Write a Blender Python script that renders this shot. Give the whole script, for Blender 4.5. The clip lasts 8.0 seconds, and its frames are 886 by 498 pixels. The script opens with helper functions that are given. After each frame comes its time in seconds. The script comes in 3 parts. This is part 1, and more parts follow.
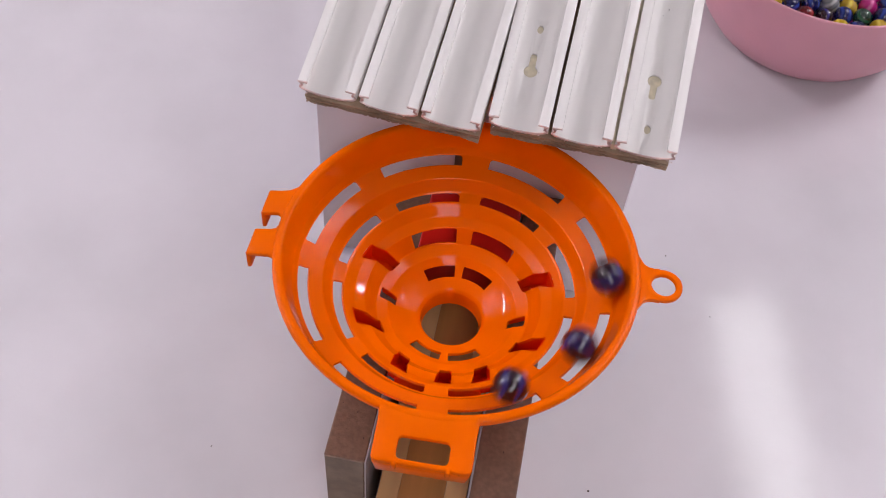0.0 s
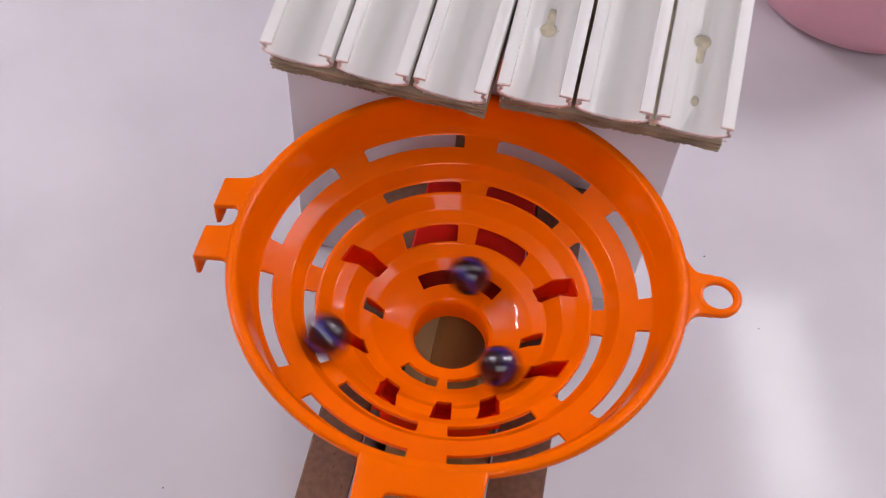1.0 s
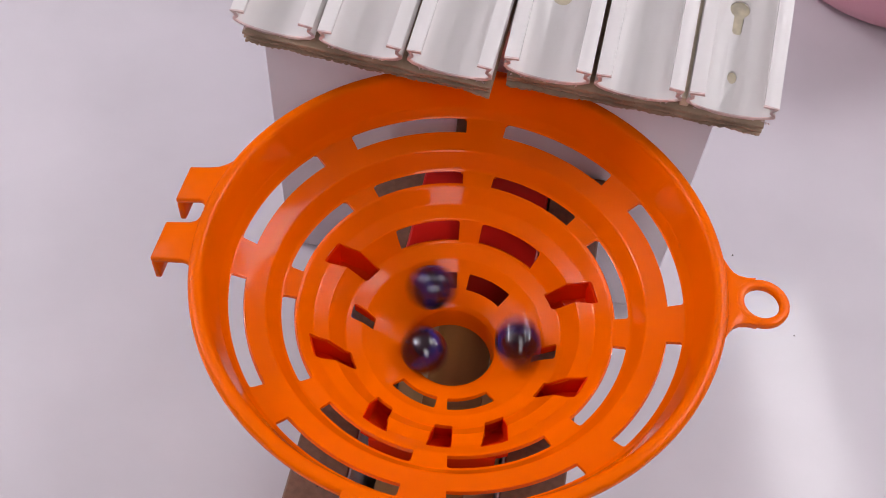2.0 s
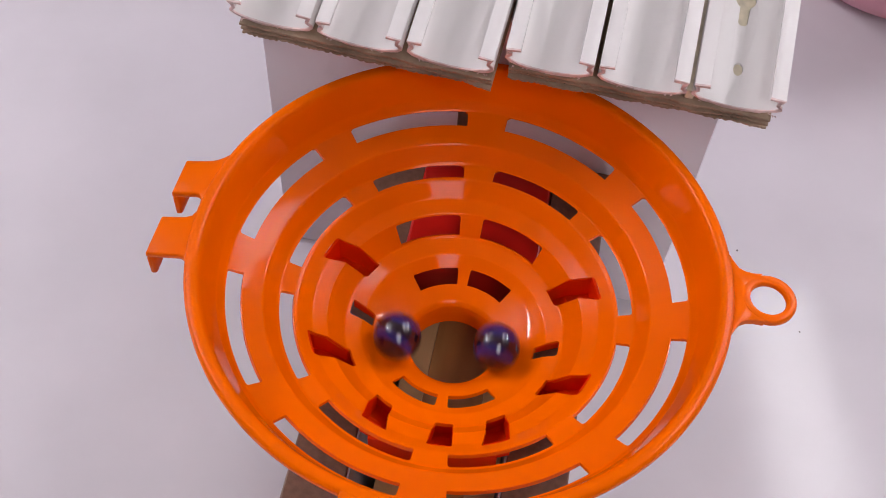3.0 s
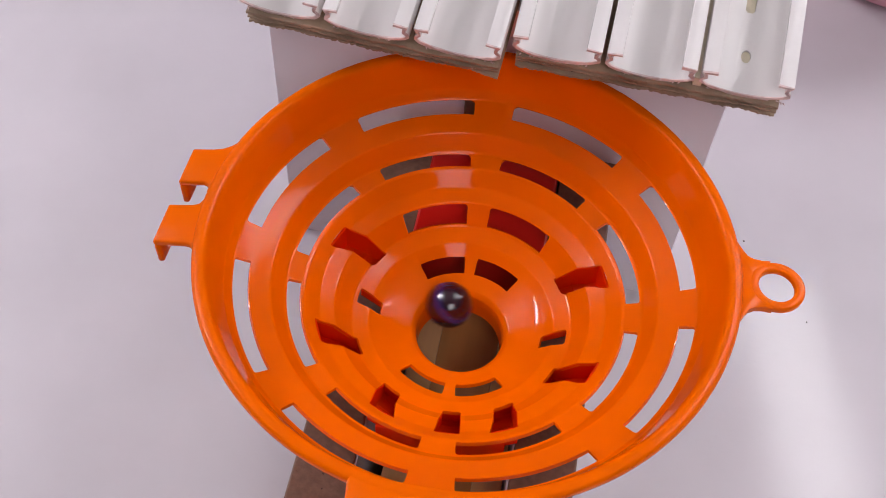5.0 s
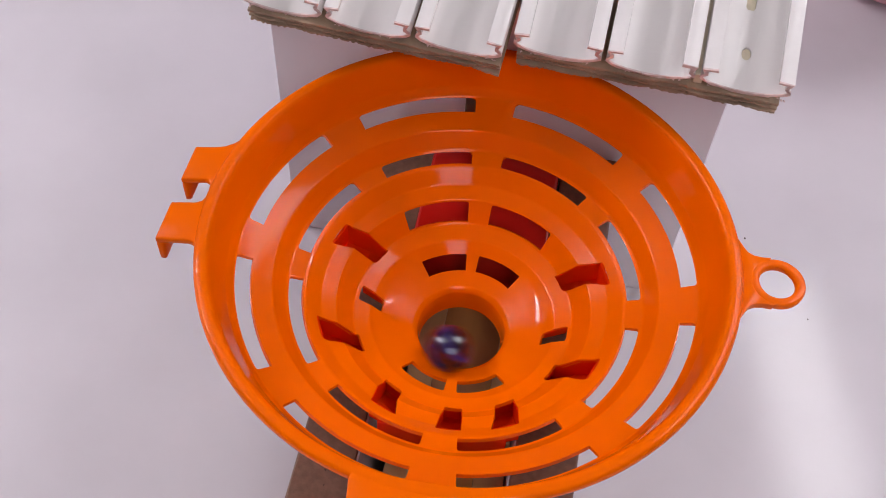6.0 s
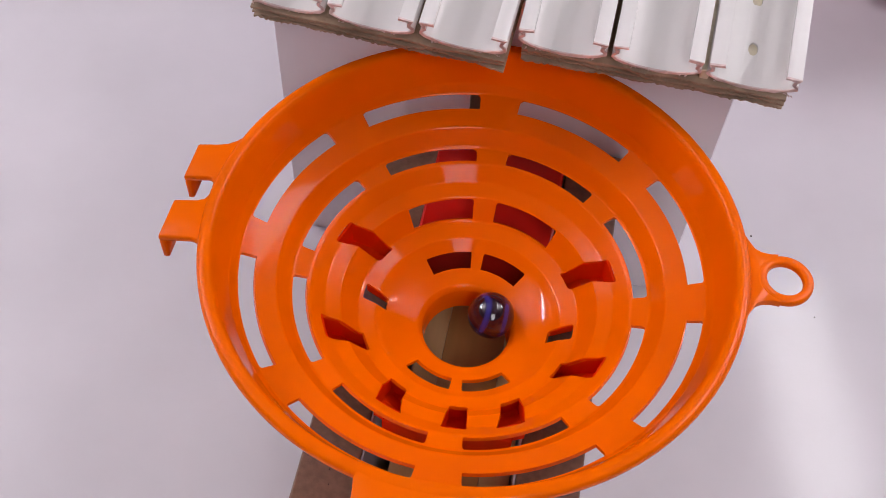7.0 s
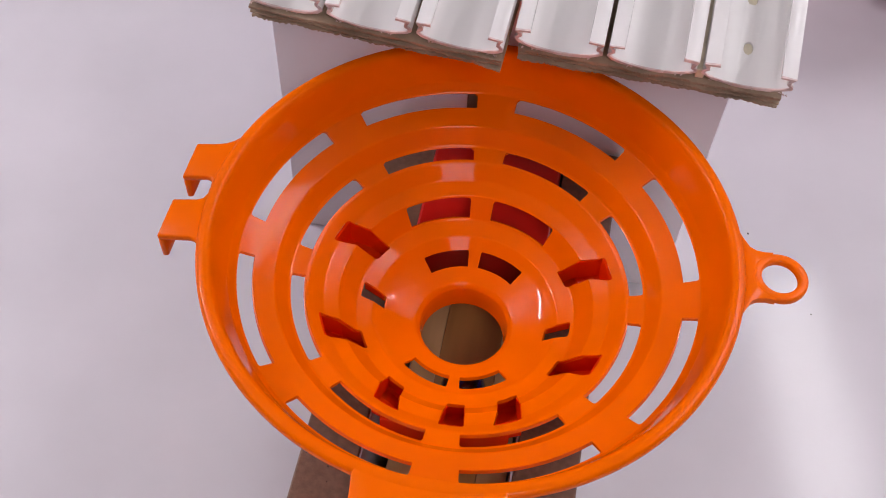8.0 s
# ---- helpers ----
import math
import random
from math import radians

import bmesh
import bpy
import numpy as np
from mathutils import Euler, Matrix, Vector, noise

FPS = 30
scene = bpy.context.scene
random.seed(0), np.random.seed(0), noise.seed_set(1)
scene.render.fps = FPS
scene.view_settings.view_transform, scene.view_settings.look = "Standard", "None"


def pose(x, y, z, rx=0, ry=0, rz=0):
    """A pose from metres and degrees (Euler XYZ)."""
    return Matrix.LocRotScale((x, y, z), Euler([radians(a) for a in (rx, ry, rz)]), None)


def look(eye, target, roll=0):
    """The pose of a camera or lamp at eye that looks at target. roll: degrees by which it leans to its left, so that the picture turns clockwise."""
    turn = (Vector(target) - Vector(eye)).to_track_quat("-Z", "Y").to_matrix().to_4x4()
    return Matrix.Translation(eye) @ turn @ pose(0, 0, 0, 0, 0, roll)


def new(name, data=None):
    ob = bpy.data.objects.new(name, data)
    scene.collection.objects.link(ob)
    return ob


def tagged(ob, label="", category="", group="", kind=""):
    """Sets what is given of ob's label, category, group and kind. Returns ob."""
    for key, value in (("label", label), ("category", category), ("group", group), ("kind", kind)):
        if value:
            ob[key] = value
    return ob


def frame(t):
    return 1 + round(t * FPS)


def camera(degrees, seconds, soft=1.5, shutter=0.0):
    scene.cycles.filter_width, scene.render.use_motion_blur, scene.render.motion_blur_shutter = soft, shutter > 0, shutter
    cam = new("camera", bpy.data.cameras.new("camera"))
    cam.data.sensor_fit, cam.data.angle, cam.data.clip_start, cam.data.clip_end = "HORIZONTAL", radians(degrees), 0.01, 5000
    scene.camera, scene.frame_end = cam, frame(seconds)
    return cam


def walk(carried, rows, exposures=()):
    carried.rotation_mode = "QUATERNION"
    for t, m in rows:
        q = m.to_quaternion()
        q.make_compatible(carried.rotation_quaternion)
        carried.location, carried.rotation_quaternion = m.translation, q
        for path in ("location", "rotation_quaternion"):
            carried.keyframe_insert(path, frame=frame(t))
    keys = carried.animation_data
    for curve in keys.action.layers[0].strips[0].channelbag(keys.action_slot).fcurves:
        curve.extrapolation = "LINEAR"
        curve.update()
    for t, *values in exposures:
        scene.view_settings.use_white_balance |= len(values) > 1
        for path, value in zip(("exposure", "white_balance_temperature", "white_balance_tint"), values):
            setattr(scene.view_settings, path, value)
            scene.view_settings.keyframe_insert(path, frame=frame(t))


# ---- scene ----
cam = camera(44.49, 8.0, soft=1.0, shutter=0.65)
U = 0.0724          # metres in one unit of the funnel's plan
TABLE = 1.68        # the table lies this many units below the funnel's upper shelf


def at(x, y, z):
    """A place of the plan, in metres above the table top."""
    return Vector((x * U, y * U, (z + TABLE) * U))


CAMERA_ROWS = [
    (0.0, pose(-0.0339, -0.2775, 0.5351, 35.286, -3.028, -1.271)),
    (0.5, pose(-0.0291, -0.2513, 0.5017, 35.110, -2.888, -1.247)),
    (1.0, pose(-0.0260, -0.2192, 0.4556, 35.112, -2.771, -1.251)),
    (1.5, pose(-0.0232, -0.1959, 0.4233, 35.082, -2.645, -1.288)),
    (3.0, pose(-0.0212, -0.1838, 0.4072, 34.654, -2.499, -1.208)),
    (3.5, pose(-0.0217, -0.1842, 0.4065, 34.667, -2.502, -1.203)),
    (4.0, pose(-0.0220, -0.1855, 0.4058, 34.742, -2.373, -1.177)),
    (4.5, pose(-0.0225, -0.1855, 0.4050, 34.616, -2.360, -1.177)),
    (6.0, pose(-0.0222, -0.1869, 0.4057, 34.434, -2.186, -1.146)),
    (6.5, pose(-0.0229, -0.1865, 0.4046, 34.496, -2.130, -1.195)),
    (7.0, pose(-0.0225, -0.1863, 0.4031, 34.468, -1.958, -1.149)),
    (7.5, pose(-0.0220, -0.1868, 0.4052, 34.373, -2.010, -1.232)),
    (8.0, pose(-0.0216, -0.1870, 0.4054, 34.273, -1.892, -1.212)),
]

walk(cam, CAMERA_ROWS)

# ---- light ----
world = bpy.data.worlds.new("world")
scene.world = world
world.use_nodes = True
sky = world.node_tree.nodes.new("ShaderNodeTexSky")
sky.sky_type, sky.sun_disc = "NISHITA", False
sky.sun_elevation, sky.sun_rotation = radians(40), radians(200)
world.node_tree.links.new(sky.outputs[0], world.node_tree.nodes["Background"].inputs[0])
world.node_tree.nodes["Background"].inputs[1].default_value = 0.1
scene.view_settings.exposure = 0.77


def area_lamp(name, place, target, sx, sy, power, color):
    data = bpy.data.lights.new(name, "AREA")
    data.shape, data.size, data.size_y, data.energy, data.color = "RECTANGLE", sx, sy, power, color
    ob = new(name, data)
    ob.matrix_world = look(place, target)
    return ob


LAMP_WHITE, UPWARDS = (0.975, 0.94, 0.995), 1.8
# first lamp is inferred from the table's glare, the other three are added fill
# hung lights: place of the diffuser's middle, half width and half length, power
TUBE_AND_FILLS = [((0.76, 0.55, 1.50), 0.075, 0.45, 1.5), ((-1.55, 0.80, 1.50), 0.050, 0.42, 14.0), ((1.62, 0.90, 1.50), 0.050, 0.36, 11.5),
         ((0.20, -1.30, 1.50), 0.26, 0.60, 4.8)]
for (tx, ty, tz), hw, hl, power in TUBE_AND_FILLS:
    area_lamp("tube_and_fill_light", (tx, ty, tz - 0.06), (tx, ty + 0.0001, 0), hw * 2, hl * 2, power, LAMP_WHITE)
    if power > 8:      # added fill: the two strongest also light the unseen ceiling
        area_lamp("fill_uplight", (tx, ty, tz + 0.07), (tx, ty + 0.0001, 3), hw * 2, hl * 2, power * UPWARDS, LAMP_WHITE)


# ---- materials ----
def material(name, color, rough=0.5, metal=0.0, spread=0.06, scale=40.0, bump=0.02, bump_scale=300.0, coat=0.0,
             sss=0.0, stretch=(1, 1, 1), color2=None, ior=1.45, per_object=0.0, distance=0.001, level=0.5, shine_through=0.0):
    """A Principled material whose colour varies at two scales, with fine relief and uneven gloss."""
    m = bpy.data.materials.new(name)
    m.use_nodes = True
    nodes, links = m.node_tree.nodes, m.node_tree.links
    bsdf = nodes["Principled BSDF"]
    co = nodes.new("ShaderNodeTexCoord")
    mp = nodes.new("ShaderNodeMapping")
    mp.inputs["Scale"].default_value = stretch
    links.new(co.outputs["Object"], mp.inputs[0])
    big = nodes.new("ShaderNodeTexNoise")
    big.inputs["Scale"].default_value, big.inputs["Detail"].default_value = scale, 5.0
    links.new(mp.outputs[0], big.inputs["Vector"])
    ramp = nodes.new("ShaderNodeMix")
    ramp.data_type = "RGBA"
    lo = color2 or tuple(c * (1 - spread * 2) for c in color)
    hi = color if color2 else tuple(min(1, c * (1 + spread)) for c in color)
    ramp.inputs[6].default_value, ramp.inputs[7].default_value = (*lo, 1), (*hi, 1)
    sharp = nodes.new("ShaderNodeMapRange")
    sharp.inputs[1].default_value, sharp.inputs[2].default_value = 0.35, 0.65
    links.new(big.outputs[0], sharp.inputs[0])
    links.new(sharp.outputs[0], ramp.inputs[0])
    out = ramp.outputs[2]
    if per_object:
        info = nodes.new("ShaderNodeObjectInfo")
        hsv = nodes.new("ShaderNodeHueSaturation")
        rng = nodes.new("ShaderNodeMapRange")
        rng.inputs[3].default_value, rng.inputs[4].default_value = 1 - per_object, 1 + per_object
        links.new(info.outputs["Random"], rng.inputs[0])
        links.new(rng.outputs[0], hsv.inputs["Value"])
        links.new(out, hsv.inputs["Color"])
        out = hsv.outputs[0]
    links.new(out, bsdf.inputs["Base Color"])
    fine = nodes.new("ShaderNodeTexNoise")
    fine.inputs["Scale"].default_value, fine.inputs["Detail"].default_value = bump_scale, 3.0
    links.new(mp.outputs[0], fine.inputs["Vector"])
    rr = nodes.new("ShaderNodeMapRange")
    rr.inputs[3].default_value, rr.inputs[4].default_value = max(0.02, rough * 0.8), min(1, rough * 1.2)
    links.new(big.outputs[0], rr.inputs[0])
    links.new(rr.outputs[0], bsdf.inputs["Roughness"])
    if bump:
        b = nodes.new("ShaderNodeBump")
        b.inputs["Strength"].default_value, b.inputs["Distance"].default_value = bump, distance
        links.new(fine.outputs[0], b.inputs["Height"])
        links.new(b.outputs[0], bsdf.inputs["Normal"])
    bsdf.inputs["Metallic"].default_value = metal
    bsdf.inputs["Specular IOR Level"].default_value = level
    bsdf.inputs["IOR"].default_value = ior
    bsdf.inputs["Coat Weight"].default_value = coat
    bsdf.inputs["Coat Roughness"].default_value = 0.05
    if sss:
        bsdf.inputs["Subsurface Weight"].default_value = sss
        bsdf.inputs["Subsurface Radius"].default_value = (0.006, 0.002, 0.0006)
        bsdf.inputs["Subsurface Scale"].default_value = 1.0
    if shine_through:
        thin = nodes.new("ShaderNodeBsdfTranslucent")
        both = nodes.new("ShaderNodeMixShader")
        both.inputs[0].default_value = shine_through
        links.new(out, thin.inputs["Color"])
        links.new(bsdf.outputs[0], both.inputs[1])
        links.new(thin.outputs[0], both.inputs[2])
        links.new(both.outputs[0], nodes["Material Output"].inputs[0])
    return m


ORANGE = material("orange_plastic", (0.95, 0.146, 0.0), 0.06, spread=0.03, scale=25, bump=0.006, bump_scale=110, level=0.20, shine_through=0.12)
# redder copy of the orange: the notches' inner shade is put into its colour
ORANGE_SHADED = material("shaded_orange_plastic", (0.94, 0.060, 0.0), 0.25, spread=0.03, scale=25, bump=0.025, bump_scale=110, level=0.2, shine_through=0.6)
TABLE_WHITE = material("white_laminate", (0.69, 0.655, 0.695), 0.10, spread=0.03, scale=11, bump=0.12, bump_scale=260, distance=0.0004)
PVC = material("white_pvc", (0.87, 0.84, 0.825), 0.15, shine_through=0.15, spread=0.012, scale=30, bump=0.03, bump_scale=200, stretch=(1, 0.1, 1))
PVC_CUT = material("cut_pvc_edge", (0.78, 0.61, 0.585), 0.6, spread=0.15, scale=200, bump=0.2, bump_scale=900)
CARD = material("brown_cardboard", (0.38, 0.275, 0.19), 0.85, spread=0.2, scale=60, bump=0.4, bump_scale=500)
# dark copy of the cardboard: the hollow core's shade is put into its colour
CARD_SHADED = material("shaded_cardboard_core", (0.16, 0.108, 0.072), 0.9, spread=0.3, scale=120, bump=0.5, bump_scale=500)
PAPER = material("white_card_box", (0.87, 0.81, 0.86), 0.6, spread=0.03, scale=12, bump=0.05, bump_scale=300)
HARDBOARD = material("brown_hardboard", (0.175, 0.090, 0.058), 0.5, spread=0.10, scale=420, bump=0.2, bump_scale=700)
HARDBOARD_END = material("hardboard_end", (0.27, 0.20, 0.155), 0.7, spread=0.12, scale=90, bump=0.2, bump_scale=700)
MELAMINE = material("white_melamine", (0.46, 0.42, 0.46), 0.35, spread=0.03, scale=30, bump=0.02)
PINE_LIGHT = material("light_pine", (0.55, 0.33, 0.15), 0.45, spread=0.12, scale=60, bump=0.1, bump_scale=300, stretch=(1, 0.06, 1), coat=0.2)
PINE = material("pine", (0.38, 0.17, 0.05), 0.45, spread=0.14, scale=60, bump=0.1, bump_scale=300, stretch=(1, 0.06, 1), coat=0.2)
RED = material("red_plastic", (0.60, 0.010, 0.006), 0.3, spread=0.05, scale=30, bump=0.02)
DARK_WOOD = material("dark_wood", (0.20, 0.15, 0.10), 0.6, spread=0.15, scale=60, stretch=(1, 1, 0.1))
PINK = material("pink_plastic", (0.74, 0.36, 0.43), 0.42, spread=0.03, scale=20, bump=0.03, bump_scale=250, sss=0.05)
# paints of the unseen room, kept grey so that the plastic reflects less
CEILING_PAINT = material("ceiling_paint", (0.42, 0.40, 0.41), 0.8, spread=0.02, scale=4)
WALL = material("wall_paint", (0.34, 0.32, 0.325), 0.8, spread=0.02, scale=4, bump=0.05, bump_scale=150)
FLOOR = material("room_floor_vinyl", (0.42, 0.38, 0.35), 0.5, spread=0.08, scale=8)
METAL = material("lamp_metal", (0.75, 0.75, 0.76), 0.4, metal=0.3, spread=0.02)
CRUMB = material("crumb", (0.10, 0.08, 0.08), 0.8, spread=0.2)
LEG = material("table_leg_metal", (0.5, 0.5, 0.52), 0.35, metal=0.9)


def glow(name, color, strength):
    m = bpy.data.materials.new(name)
    m.use_nodes = True
    b = m.node_tree.nodes["Principled BSDF"]
    b.inputs["Base Color"].default_value = (*color, 1)
    b.inputs["Emission Color"].default_value = (*color, 1)
    b.inputs["Emission Strength"].default_value = strength
    return m


TUBE_GLOW = glow("tube_diffuser", (1.0, 0.97, 0.96), 1.0)


def marble_glass(name, dark, bright, amount):
    """Coloured glass with soft ribbons of a second colour in it."""
    m = bpy.data.materials.new(name)
    m.use_nodes = True
    nodes, links = m.node_tree.nodes, m.node_tree.links
    bsdf = nodes["Principled BSDF"]
    co = nodes.new("ShaderNodeTexCoord")
    wave = nodes.new("ShaderNodeTexWave")
    wave.inputs["Scale"].default_value, wave.inputs["Distortion"].default_value = 42.0, 6.0
    wave.inputs["Detail"].default_value, wave.inputs["Detail Scale"].default_value = 1.5, 0.8
    links.new(co.outputs["Object"], wave.inputs["Vector"])
    rng = nodes.new("ShaderNodeMapRange")
    rng.inputs[1].default_value, rng.inputs[2].default_value = 1 - amount, 1.0
    links.new(wave.outputs["Fac"], rng.inputs[0])
    mix = nodes.new("ShaderNodeMix")
    mix.data_type = "RGBA"
    mix.inputs[6].default_value, mix.inputs[7].default_value = (*dark, 1), (*bright, 1)
    links.new(rng.outputs[0], mix.inputs[0])
    links.new(mix.outputs[2], bsdf.inputs["Base Color"])
    bsdf.inputs["Roughness"].default_value = 0.04
    bsdf.inputs["IOR"].default_value = 1.52
    bsdf.inputs["Transmission Weight"].default_value = 0.25
    bsdf.inputs["Coat Weight"].default_value = 0.5
    bsdf.inputs["Coat Roughness"].default_value = 0.02
    return m


# ---- mesh helpers ----
def part(name, bm, mat, parent=None, label="", smooth=False):
    """Link a bmesh as one mesh object, under a thing or a part."""
    me = bpy.data.meshes.new(name)
    bmesh.ops.recalc_face_normals(bm, faces=bm.faces)
    bm.to_mesh(me)
    bm.free()
    me.materials.append(mat)
    if smooth:
        for poly in me.polygons:
            poly.use_smooth = True
    ob = new(name, me)
    if parent:
        ob.parent = parent
    if label:
        ob["label"] = label
    return ob


def box(bm, lo, hi, m=None, bevel=0.0):
    lo, hi = Vector(lo), Vector(hi)
    mid, size = (lo + hi) / 2, hi - lo
    mat = Matrix.Translation(mid) @ Matrix.Diagonal((*size, 1))
    made = bmesh.ops.create_cube(bm, size=1.0, matrix=(m @ mat) if m else mat)
    if bevel:
        edges = list({e for v in made["verts"] for e in v.link_edges})
        bmesh.ops.bevel(bm, geom=edges, offset=bevel, segments=2, profile=0.5, affect="EDGES")
    return bm


def boxed(name, lo, hi, mat, parent=None, label="", bevel=0.0, m=None):
    return part(name, box(bmesh.new(), lo, hi, m, bevel), mat, parent, label)


def thing(name, label, category, group="", kind=""):
    return tagged(new(name), label, category, group, kind)


def prism(bm, outline, lo, hi, m=None, axis="z"):
    """Extrude a 2D outline between two heights."""
    rings = []
    for h in (lo, hi):
        ring = []
        for a, b in outline:
            v = Vector((a, b, h)) if axis == "z" else Vector((a, h, b))
            ring.append(bm.verts.new(m @ v if m else v))
        rings.append(ring)
    n = len(outline)
    for i in range(n):
        j = (i + 1) % n
        bm.faces.new((rings[0][i], rings[0][j], rings[1][j], rings[1][i]))
    bm.faces.new(rings[0])
    bm.faces.new(rings[1])
    return bm


def smooth_by_angle(ob, width, segments=2, angle=35):
    mod = ob.modifiers.new("rounded_edges", "BEVEL")
    mod.width, mod.segments, mod.limit_method, mod.angle_limit = width, segments, "ANGLE", radians(angle)
    mod.harden_normals = False
    return ob


# ---- room ----
# assumed closed room, out of view; it shapes bounce light and reflections
ROOM = (-1.8, 2.2, -1.9, 2.1, -0.75, 2.1)   # x, x, y, y, z, z
x0, x1, y0, y1, z0, z1 = ROOM
tagged(boxed("floor", (x0 - 0.1, y0 - 0.1, z0 - 0.1), (x1 + 0.1, y1 + 0.1, z0), FLOOR), "grey-beige vinyl room floor", "floor", kind="structure")
tagged(boxed("ceiling", (x0 - 0.1, y0 - 0.1, z1), (x1 + 0.1, y1 + 0.1, z1 + 0.1), CEILING_PAINT), "plain grey painted ceiling, out of view", "ceiling", kind="structure")
tagged(boxed("wall_west", (x0 - 0.1, y0, z0), (x0, y1, z1), WALL), "plain painted wall", "wall", kind="structure")
tagged(boxed("wall_south", (x0 - 0.1, y0 - 0.1, z0), (x1 + 0.1, y0, z1), WALL), "plain painted wall", "wall", kind="structure")

tagged(boxed("wall_north", (x0 - 0.1, y1, z0), (x1 + 0.1, y1 + 0.1, z1), WALL), "plain painted wall", "wall", kind="structure")
tagged(boxed("wall_east", (x1, y0, z0), (x1 + 0.1, y1, z1), WALL), "plain painted wall", "wall", kind="structure")

# fittings for the lamps above; three of them only house added fill
for (tx, ty, tz), hw, hl, power in TUBE_AND_FILLS:
    lamp = thing("light_fitting", "assumed long white light fitting with a glowing diffuser, out of view", "light fitting", "light fittings")
    boxed("housing", (tx - hw - 0.02, ty - hl - 0.04, tz - 0.03), (tx + hw + 0.02, min(ty + hl + 0.045, y1 - 0.001), tz + 0.045), METAL, lamp, bevel=0.006)
    for end in (-0.7, 0.7):
        boxed("suspension_rod", (tx - 0.004, ty + end * hl - 0.004, tz + 0.045), (tx + 0.004, ty + end * hl + 0.004, z1), METAL, lamp)
    boxed("diffuser", (tx - hw - 0.003, ty - hl - 0.003, tz - 0.05), (tx + hw + 0.003, ty + hl + 0.003, tz - 0.031), TUBE_GLOW, lamp, bevel=0.004)

# ---- table ----
table = thing("table", "glossy white laminate table top with faint smudges", "table")
boxed("tabletop", (-0.85, -0.75, -0.03), (1.05, 1.05, 0.0), TABLE_WHITE, table, bevel=0.003)
for lx, ly in ((-0.78, -0.68), (0.98, -0.68), (-0.78, 0.98), (0.98, 0.98)):
    boxed("leg", (lx - 0.025, ly - 0.025, z0), (lx + 0.025, ly + 0.025, -0.031), LEG, table, bevel=0.003)

# ---- orange funnel ----
AXIS = 80.0          # the funnel's plane of symmetry, degrees from the x axis


def turned(angle_deg):
    """Local frame on the funnel: x outwards along that direction, y sideways, origin on the funnel's axis at the upper shelf."""
    return Matrix.Translation(at(0, 0, 0)) @ pose(0, 0, 0, 0, 0, angle_deg)


def filleted(points, keep, cut=0.009):
    """Round the corners of a profile, but for the rows that bound slots."""
    out = [points[0]]
    for i in range(1, len(points) - 1):
        p, a, b = Vector(points[i]), Vector(points[i - 1]), Vector(points[i + 1])
        if i in keep:
            out.append(points[i])
            continue
        da, db = min(cut, (a - p).length * 0.4), min(cut, (b - p).length * 0.4)
        s, e = p + (a - p).normalized() * da, p + (b - p).normalized() * db
        out += [tuple(s), tuple(s * 0.25 + p * 0.5 + e * 0.25), tuple(e)]
    out.append(points[-1])
    return out


# radius and height of the inner face, from the lip to the spout; slot rows are marked
PROFILE = [(1.130, 0.155, ""), (1.143, 0.180, ""), (1.144, 0.204, ""), (1.135, 0.218, ""), (1.119, 0.223, ""), (1.101, 0.223, ""), (1.086, 0.215, ""), (1.076, 0.193, ""), (1.031, 0.050, ""),
           (1.008, 0.006, ""), (1.000, 0.000, "1o"), (0.934, -0.027, "1i"), (0.845, -0.062, ""), (0.796, -0.140, ""), (0.783, -0.149, "2o"),
           (0.722, -0.164, "2i"), (0.707, -0.170, ""), (0.668, -0.206, "3n"), (0.645, -0.228, ""), (0.576, -0.262, ""), (0.572, -0.270, "3o"), (0.512, -0.352, "3i"),
           (0.503, -0.362, ""), (0.487, -0.3675, "4n"), (0.427, -0.390, ""), (0.376, -0.434, "4o"), (0.302, -0.466, "4i"), (0.226, -0.497, ""), (0.207, -0.517, ""),
           (0.201, -0.560, ""), (0.197, -0.640, "")]


# middle of each deep notch round the funnel, and by how many degrees it slants from its outer to its inner end
NOTCHES = [(65.0, -10.0), (116.7, 4.8), (153.4, -8.0), (182.8, 1.2), (206.6, 8.0), (243.3, -4.8), (295.0, 10.0)]
SIDE_NOTCHES = [(87.5, 2.0), (265.8, -3.0)]


def notch_half(c):
    return 4.7 if 170 < c < 190 else 5.4


def slanted(angle, r):
    """The angle of a grid column at radius r: columns lean along the slanted notches."""
    reach = min(1.0, max(0.0, (0.705 - r) / 0.03)) * min(1.0, max(0.0, (r - 0.43) / 0.04))
    along = min(1.0, max(0.0, (0.668 - r) / 0.181)) - 0.5
    for c, slant in NOTCHES:
        d = abs(angle - c)
        if d < 13:
            return angle + slant * along * reach * min(1.0, (13 - d) / 8.0)
    inner = min(1.0, max(0.0, (0.487 - r) / 0.111)) - 0.5
    near = min(1.0, max(0.0, (0.52 - r) / 0.03)) * min(1.0, max(0.0, (r - 0.32) / 0.04))
    for c, slant in SIDE_NOTCHES:
        d = abs(angle - c)
        if d < 10:
            return angle + slant * inner * near * min(1.0, (10 - d) / 5.0)
    return angle


